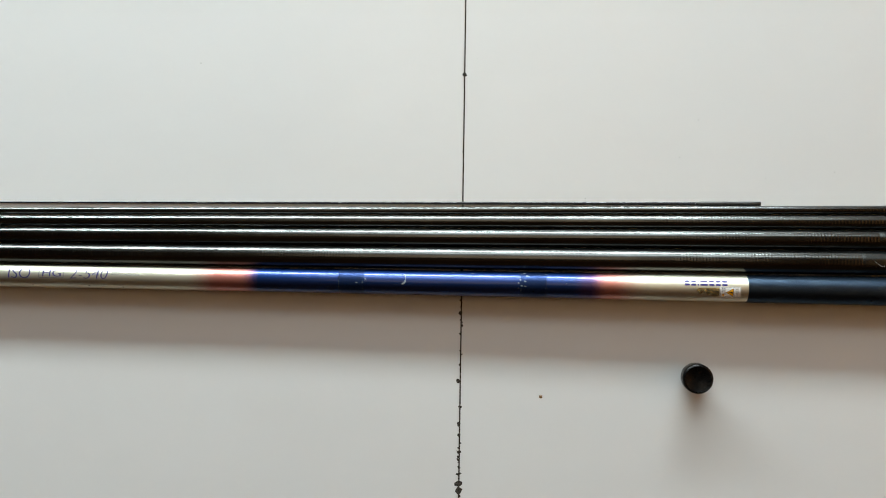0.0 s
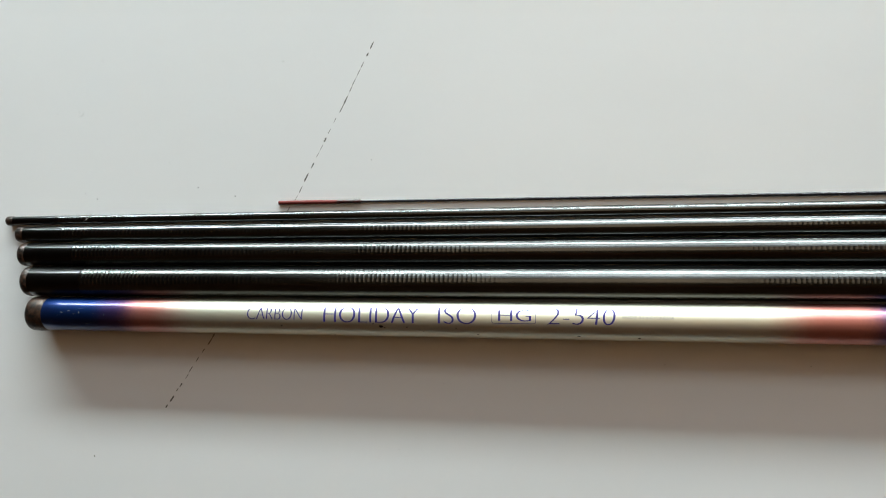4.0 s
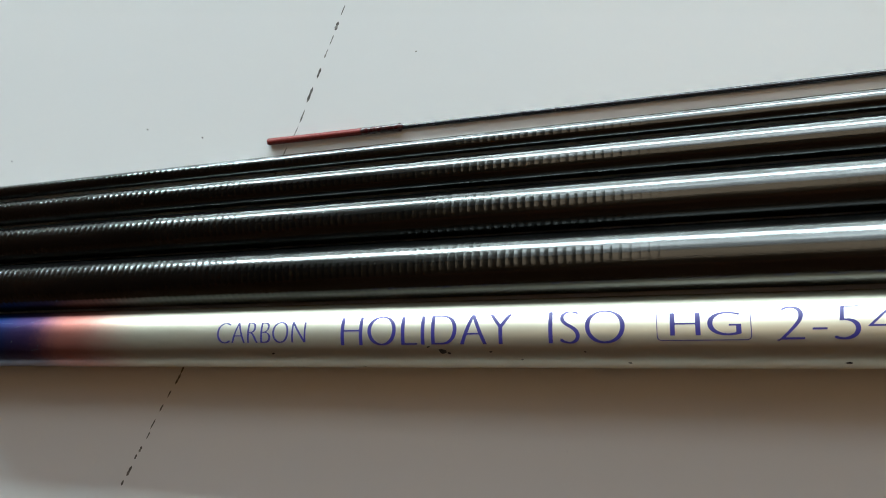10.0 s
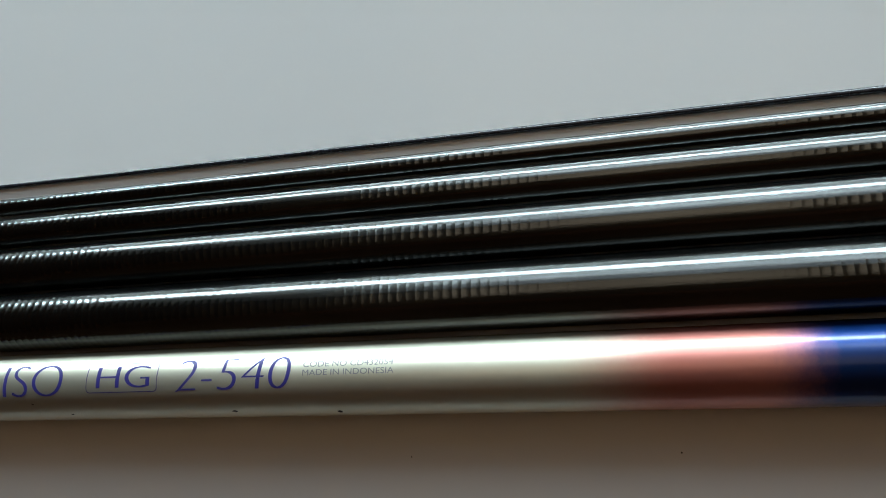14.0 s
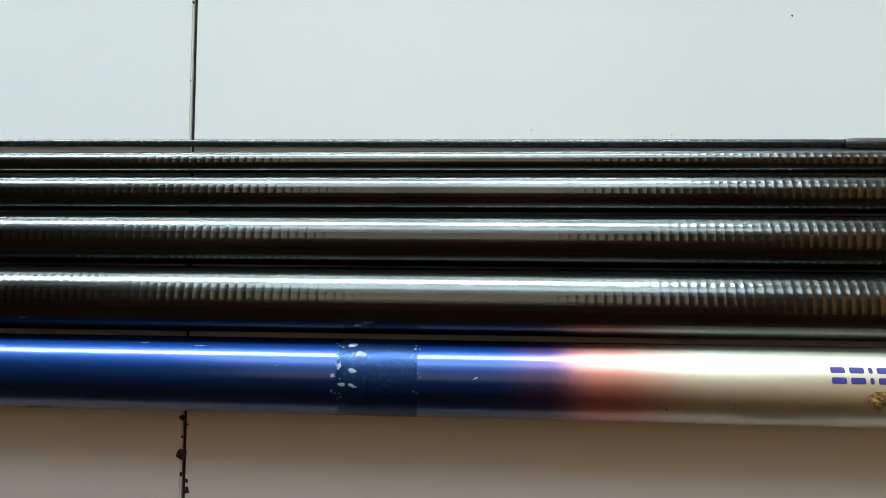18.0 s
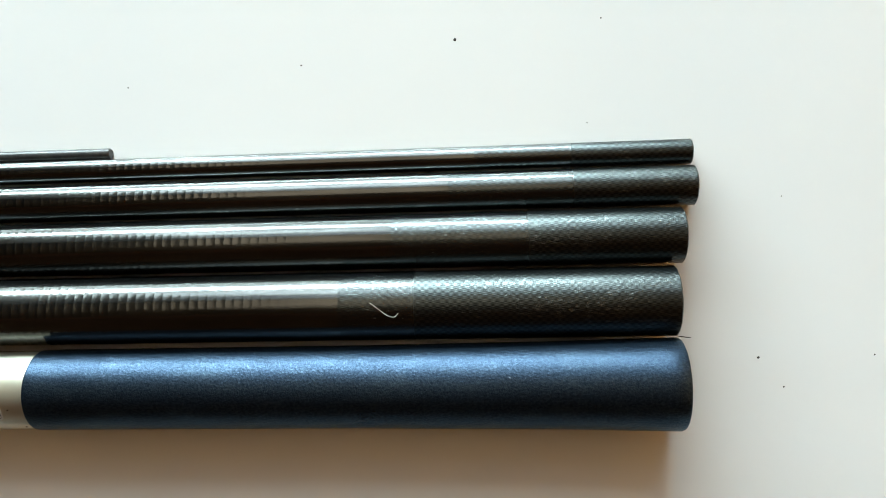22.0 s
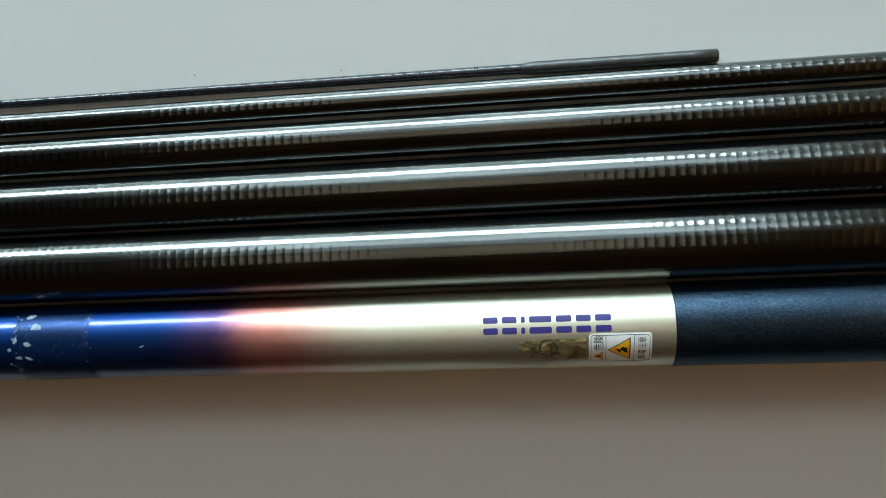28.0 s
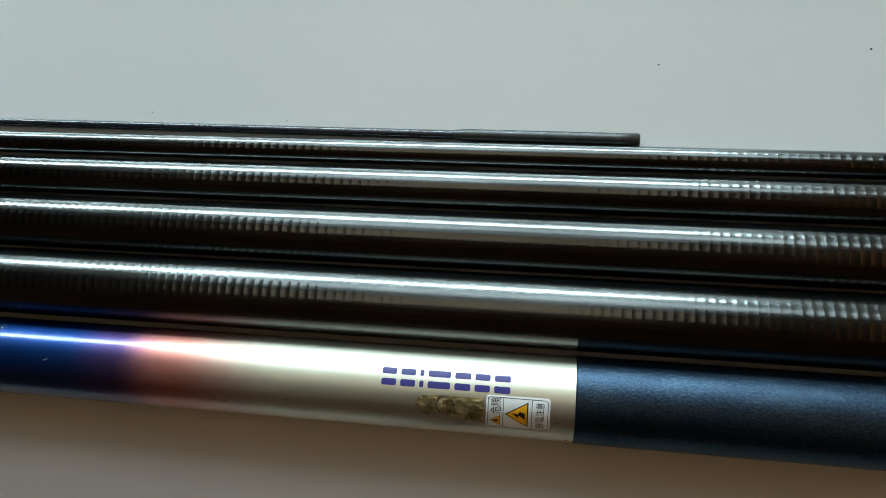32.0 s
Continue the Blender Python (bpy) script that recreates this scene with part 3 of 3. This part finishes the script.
strips = [[(EDGE, handle_radius(EDGE) - 0.00005), (EDGE + 0.0002, grip_r(EDGE))] + spaced(EDGE + 0.0006, g1, 44, grip_r) + [(g1 + 0.0006, grip_r(g1) - 0.0003)], [(g1 + 0.0006, grip_r(g1) - 0.0003), (HX1, grip_r(g1) - 0.0007), (HX1, grip_r(g1) - 0.0018)]]
tube("grip", strips, GRIP, handle, handle_radius, "navy blue fine-grained grip", 80)
tube("bore", [[(HX1, grip_r(g1) - 0.0018), (HX1 - 0.12, grip_r(g1) - 0.0022)], [(HX1 - 0.12, grip_r(g1) - 0.0022), (HX1 - 0.12, 0.0)]], INSIDE, handle, handle_radius)


def on_handle(x0, a0, off=0.00004):
    """Lays a flat drawing on the handle: x along it, y up its side from the angle a0 (90 degrees is its top)."""
    def place(x, y, z):
        h = handle_radius(x0 + x)
        a, rr = a0 + y / h, h + off + z
        return (x0 + x, -rr * math.cos(a), h + rr * math.sin(a))
    return place


def lettering(body, x0, x1, a0, a1, slant=0.0, thin=0.0, ink=INK, spread=0.0):
    """Printed words; spread widens the upright strokes only, as in a pen-drawn face."""
    tall = (a1 - a0) * handle_radius(x0)
    bm = bmesh.new()
    for k in range(4 if spread else 1):
        one = drawn_text(body, x1 - x0 - spread, tall, slant, thin)
        flat_mesh = bpy.data.meshes.new("letters")
        for v in one.verts:
            v.co += Vector((spread * k / 3, 0, 0.000003 * k))
        one.to_mesh(flat_mesh)
        one.free()
        bm.from_mesh(flat_mesh)
        bpy.data.meshes.remove(flat_mesh)
    part("lettering", wrap(sliced(bm, 0.0009), on_handle(x0, a0)), ink, handle)


lettering("CARBON", 0.1108, 0.1412, 1.46, 2.14, 0.0, -0.028, spread=0.0003)
lettering("HOLIDAY", 0.1526, 0.2030, 1.37, 2.26, 0.0, -0.028, spread=0.00055)
lettering("ISO", 0.2127, 0.2322, 1.38, 2.30, 0.0, -0.028, spread=0.0005)
lettering("HG", 0.2431, 0.2596, 1.56, 2.18, 0.0, -0.020, spread=0.00045)
lettering("2-540", 0.2672, 0.2998, 1.40, 2.30, 0.12, -0.028, spread=0.00045)
lettering("CODE NO CD432054", 0.3037, 0.3277, 1.97, 2.13, 0.0, 0.0, INK_GREY)
lettering("MADE IN INDONESIA", 0.3037, 0.3279, 1.745, 1.90, 0.0, 0.0, INK_GREY)
bm = bmesh.new()
bw, bh = 0.0220, 0.0081
outline(bm, rounded(0, 0, bw, bh, 0.0011, 4), rounded(0.00022, 0.00022, bw - 0.00022, bh - 0.00022, 0.0009, 4))
part("lettering_box", wrap(sliced(bm, 0.0009), on_handle(0.2399, 1.43)), INK, handle, "thin blue frame line")

# The maker's mark as a row of plain bars.
tall, stroke = 0.0043, 0.0016
widths = [0.0036, 0.0036, 0.0010, 0.0054, 0.0038, 0.0036, 0.0038]
gap = (0.0309 - sum(widths)) / 6
x = 0.0
for w in widths:
    for y in (0.0, tall - stroke):
        bm = bmesh.new()
        polygon(bm, rounded(x, y, x + w, y + stroke, 0.0004, 3))
        part("mark_bar", wrap(sliced(bm, 0.0009), on_handle(0.7596, 1.76)), INK, handle)
    x += w + gap

# Warning label.
def label_piece(name, draw, mat, parent, lift_by, text=""):
    bm = bmesh.new()
    draw(bm)
    bmesh.ops.triangulate(bm, faces=bm.faces[:])
    return part(name, wrap(sliced(bm, 0.0007), on_handle(0.7850, 0.86, lift_by)), mat, parent, text)


LW, LH = 0.0150, 0.0089
sticker = label_piece("warning_label", lambda bm: polygon(bm, rounded(0, 0, LW, LH, 0.0009)), LABEL_WHITE, handle, 0.00005, "white electric shock warning label")


def frame_lines(bm):
    m, w = 0.00045, 0.00014
    outline(bm, rounded(m, m, LW - m, LH - m, 0.0007), rounded(m + w, m + w, LW - m - w, LH - m - w, 0.0006))
    for x in (0.0040, 0.0107):
        polygon(bm, [(x, m + w), (x + w, m + w), (x + w, LH - m - w), (x, LH - m - w)])


def triangle(cx, cy, s, grow=0.0):
    s += grow
    return [(cx - s * 0.62, cy), (cx + s * 0.42, cy - s * 0.62), (cx + s * 0.42, cy + s * 0.62)]


label_piece("frame_line", frame_lines, BLACK, sticker, 0.00007)
for cx, cy, s in ((0.0077, 0.0045, 0.0046), (0.0024, 0.0026, 0.0021)):
    label_piece("triangle_border", lambda bm: polygon(bm, triangle(cx, cy, s, s * 0.14)), BLACK, sticker, 0.00007)
    label_piece("triangle", lambda bm: polygon(bm, triangle(cx, cy, s)), AMBER, sticker, 0.00009)
bolt = [(0.0061, 0.0050), (0.0075, 0.0036), (0.0077, 0.0044), (0.0092, 0.0034), (0.0091, 0.0050), (0.0086, 0.0045), (0.0079, 0.0053), (0.0075, 0.0046)]
label_piece("bolt", lambda bm: polygon(bm, bolt), BLACK, sticker, 0.00011)
label_piece("exclamation", lambda bm: polygon(bm, [(0.0017, 0.0024), (0.0029, 0.0022), (0.0029, 0.0030), (0.0017, 0.0028)]), BLACK, sticker, 0.00011)
for body, x0, y0, w, h in (("危険", 0.0011, 0.0045, 0.0024, 0.0038), ("感電注意", 0.0116, 0.0012, 0.0020, 0.0066)):
    bm = drawn_text(body, w, h, turned=True)
    for v in bm.verts:
        v.co.x, v.co.y = v.co.x + x0, v.co.y + y0
    part("label_text", wrap(sliced(bm, 0.0009), on_handle(0.7850, 0.86, 0.00008)), BLACK, sticker)

# Torn remnant of a gold seal.
bm = bmesh.new()
torn = [(0.0, 0.0048), (0.0016, 0.0058), (0.0060, 0.0061), (0.0120, 0.0062), (0.0162, 0.0063), (0.0166, 0.0030), (0.0164, 0.0003), (0.0120, 0.0002), (0.0100, 0.0012), (0.0082, 0.0010), (0.0066, 0.0026), (0.0044, 0.0024), (0.0030, 0.0012), (0.0018, 0.0016), (0.0014, 0.0028), (0.0002, 0.0034)]
polygon(bm, torn)
bmesh.ops.triangulate(bm, faces=bm.faces[:])
bmesh.ops.subdivide_edges(bm, edges=bm.edges[:], cuts=3, use_grid_fill=True)
for v in bm.verts:
    v.co.z = 0.00022 * noise.noise(v.co * 700) + 0.0002
seal = part("gold_seal", wrap(bm, on_handle(0.7680, 1.02, 0.0)), FOIL, handle, "crumpled torn gold foil seal")
bm = bmesh.new()
for k in range(26):
    a = 2 * math.pi * k / 26
    if -0.2 < math.sin(a) or k % 2:
        for q in (0.0017,):
            c, s = math.cos(a), math.sin(a)
            polygon(bm, [(0.0072 + c * q - s * 0.0001, 0.0040 + s * q + c * 0.0001), (0.0072 + c * q + s * 0.0001, 0.0040 + s * q - c * 0.0001), (0.0072 + c * (q + 0.0006) + s * 0.00012, 0.0040 + s * (q + 0.0006) - c * 0.00012), (0.0072 + c * (q + 0.0006) - s * 0.00012, 0.0040 + s * (q + 0.0006) + c * 0.00012)])
part("seal_print", wrap(bm, on_handle(0.7680, 1.02, 0.00036)), BLACK, seal)

# Flaked and scraped paint.
FLAKES = [(0.5453, 1.48, 0.0024, 0.0017), (0.5466, 1.58, 0.0022, 0.0022), (0.5474, 1.72, 0.0018, 0.0025), (0.5477, 1.90, 0.0012, 0.0024), (0.5473, 2.08, 0.0012, 0.0024), (0.5463, 2.24, 0.0022, 0.0014)]
FLAKES += [(0.6380, 1.50, 0.0024, 0.0012), (0.6408, 1.47, 0.0026, 0.0011), (0.6406, 1.84, 0.0024, 0.0014), (0.6425, 2.3, 0.0034, 0.0022), (0.6400, 2.62, 0.0036, 0.0018), (0.6356, 1.72, 0.0014, 0.0012), (0.6372, 1.95, 0.0012, 0.0022), (0.5087, 1.52, 0.0024, 0.0010), (0.5135, 1.57, 0.0014, 0.0007), (0.5156, 1.86, 0.0016, 0.0010), (0.5162, 1.75, 0.0010, 0.0007), (0.672, 1.72, 0.0016, 0.0005)]
FLAKES += [(0.0072, 1.8, 0.0022, 0.0003), (0.0105, 1.62, 0.0012, 0.0003), (0.003, 1.72, 0.0015, 0.0003), (0.022, 1.65, 0.0009, 0.0003), (0.0135, 1.7, 0.0004, 0.0012), (0.0285, 1.6, 0.0003, 0.0012), (0.0400, 1.45, 0.0003, 0.0010), (0.6, 2.5, 0.004, 0.0003), (0.585, 2.6, 0.003, 0.0003)]
FLAKES += [(0.9298, 1.845, 0.0026, 0.0010), (0.9358, 1.00, 0.0007, 0.0018), (0.9360, 1.14, 0.0008, 0.0014), (0.8834, 2.5, 0.0018, 0.0008), (0.9494, 1.20, 0.0005, 0.0005), (0.8178, 1.25, 0.0009, 0.0005), (0.9656, 1.70, 0.0022, 0.0003), (0.9690, 1.90, 0.0026, 0.0002), (0.9702, 1.80, 0.0003, 0.0018), (0.9672, 1.80, 0.0018, 0.0003)]
for x, a, w, h in FLAKES:
    bm = bmesh.new()
    blob(bm, 0, 0, w, h, 0.00006, rng, 10, rng.uniform(-0.4, 0.4))
    part("paint_flake", wrap(bm, on_handle(x, a, 0.00010 if not 0.8 < x else 0.00020)), FLAKE if x < 0.8 else RIM, handle, "pale chipped paint")

for a, b in ((0.4935, 0.5145), (0.6365, 0.6572)):
    for k in range(26):
        x = (a if k % 3 else b) + rng.uniform(-0.0012, 0.0012)
        bm = bmesh.new()
        blob(bm, 0, 0, rng.uniform(0.0002, 0.0009), rng.uniform(0.0003, 0.0011), 0.00003, rng, 7, rng.uniform(-0.4, 0.4))
        part("paint_flake", wrap(bm, on_handle(x, rng.uniform(0.6, 2.9), 0.00010)), RIM, handle, "dull chipped rim")
for k in range(16):
    bm = bmesh.new()
    x0 = rng.uniform(-0.006, 0.04) if k < 9 else rng.uniform(0.44, 0.67)
    blob(bm, 0, 0, rng.uniform(0.002, 0.009), 0.00012, 0.00002, rng, 6, rng.uniform(-0.3, 0.3))
    part("scratch", wrap(bm, on_handle(x0, rng.uniform(1.0, 2.4), 0.00004)), RIM, handle, "fine pale scratch")

# Dark grime spots on the champagne lacquer.
GRIME = [(0.1297, 1.11, 0.0012), (0.1830, 1.17, 0.0026), (0.1790, 1.31, 0.0013), (0.1850, 1.10, 0.0014), (0.2219, 1.13, 0.0008), (0.1967, 1.14, 0.0010), (0.2329, 0.7, 0.0014), (0.2828, 0.71, 0.0018), (0.7364, 1.19, 0.0007), (0.7173, 1.05, 0.0007), (0.7197, 1.0, 0.0008), (0.7739, 1.26, 0.0007), (0.8017, 1.16, 0.0008), (0.8041, 0.5, 0.0012), (0.1573, 0.45, 0.0014), (0.3120, 0.6, 0.0016), (0.2050, 0.85, 0.0009), (0.5275, 0.35, 0.0030), (0.5320, 0.28, 0.0016), (0.5435, 0.32, 0.0020), (0.5550, 0.36, 0.0060), (0.5580, 0.46, 0.0040)]
for x, a, w in GRIME:
    bm = bmesh.new()
    blob(bm, 0, 0, w, w * rng.uniform(0.4, 0.8), 0.00004, rng, 9, rng.uniform(-0.5, 0.5))
    part("grime_spot", wrap(bm, on_handle(x, a, 0.00003)), DIRT, handle, "dark grime spot")

# ---- small things ----
cap = thing("rod_end_cap", pose(0.7698, -0.0676, 0), "small black screw cap standing on white tiles", "end cap")


def turned(name, prof, mat, parent, label="", seg=48):
    """A part turned about the upright axis from runs of (radius, height)."""
    verts, faces = [], []
    for strip in prof:
        s = len(verts)
        verts += [(r * math.cos(2 * math.pi * j / seg), r * math.sin(2 * math.pi * j / seg), z) for r, z in strip for j in range(seg)]
        for i in range(len(strip) - 1):
            for j in range(seg):
                k = (j + 1) % seg
                faces.append((s + i * seg + j, s + i * seg + k, s + (i + 1) * seg + k, s + (i + 1) * seg + j))
    me = bpy.data.meshes.new(name)
    me.from_pydata(verts, [], faces)
    me.polygons.foreach_set("use_smooth", np.ones(len(faces), dtype=bool))
    me.update()
    return link(name, me, mat, parent, label)


thread = []
for k in range(9):
    z = 0.0004 + k * 0.0013
    thread += [(0.0078, z), (0.0085, z + 0.0006)]
turned("threaded_stem", [[(0.0, 0.0), (0.0078, 0.0)], thread + [(0.0078, 0.0125)]], RUBBER, cap, "dark screw thread")
turned("head", [[(0.0078, 0.0122), (0.0108, 0.0122)], [(0.0108, 0.0122), (0.0112, 0.0128), (0.0112, 0.0205), (0.0108, 0.0216), (0.0096, 0.0222)], [(0.0096, 0.0222), (0.0093, 0.0219), (0.0, 0.0219)]], RUBBER, cap, "black rounded cap head")


def thread_of(name, pts, radius, mat, label, category):
    cu = bpy.data.curves.new(name, "CURVE")
    cu.dimensions, cu.bevel_depth, cu.bevel_resolution = "3D", radius, 2
    sp = cu.splines.new("NURBS")
    sp.points.add(len(pts) - 1)
    for p, co in zip(sp.points, pts):
        p.co = (*co, 1)
    sp.use_endpoint_u, sp.order_u = True, 3
    return tagged(link(name, cu, mat), label, category)


def on_section(x, a, y0, y1, r0, r1, off=0.0001):
    rr = r0 + (r1 - r0) * x
    return (x, y0 + (y1 - y0) * x - (rr + off) * math.cos(a), rr + (rr + off) * math.sin(a))


D = (0.01833, 0.02125, 0.00837, 0.00920)
thread_of("lint_fibre", [on_section(x, a, *D) for x, a in ((0.8950, 1.66), (0.8962, 1.56), (0.8975, 1.46), (0.8987, 1.34), (0.9000, 1.27), (0.9014, 1.25), (0.9020, 1.36))], 0.00006, LINT, "pale curled lint fibre on a black rod", "lint")
A = (0.05325, 0.06136, 0.00259, 0.00345)
thread_of("lint_fibre", [on_section(x, a, *A) for x, a in ((0.0062, 1.2), (0.0072, 1.3), (0.0080, 1.7), (0.0092, 2.0))], 0.00005, LINT, "pale lint hair on a thin black rod", "lint")
thread_of("dark_thread", [(0.9728, 0.0119, 0.0127), (0.9738, 0.0121, 0.0126), (0.9748, 0.0118, 0.0122), (0.9762, 0.0117, 0.0119)], 0.00012, BLACK, "short dark thread caught between two rod ends", "thread")
thread_of("floor_hair", [(-0.0023, 0.1129, 0.0001), (0.0003, 0.1136, 0.0001), (0.0013, 0.1145, 0.0001), (0.0014, 0.1156, 0.0001)], 0.00005, CRACK_DIRT, "short grey hair lying on white tiles", "hair")
thread_of("floor_hair", [(-0.0660, 0.0559, 0.0001), (-0.0612, 0.0566, 0.0001), (-0.0565, 0.0559, 0.0001), (-0.0530, 0.0560, 0.0001), (-0.0513, 0.0549, 0.0001)], 0.00003, CRACK_DIRT, "long grey hair lying on white tiles", "hair")
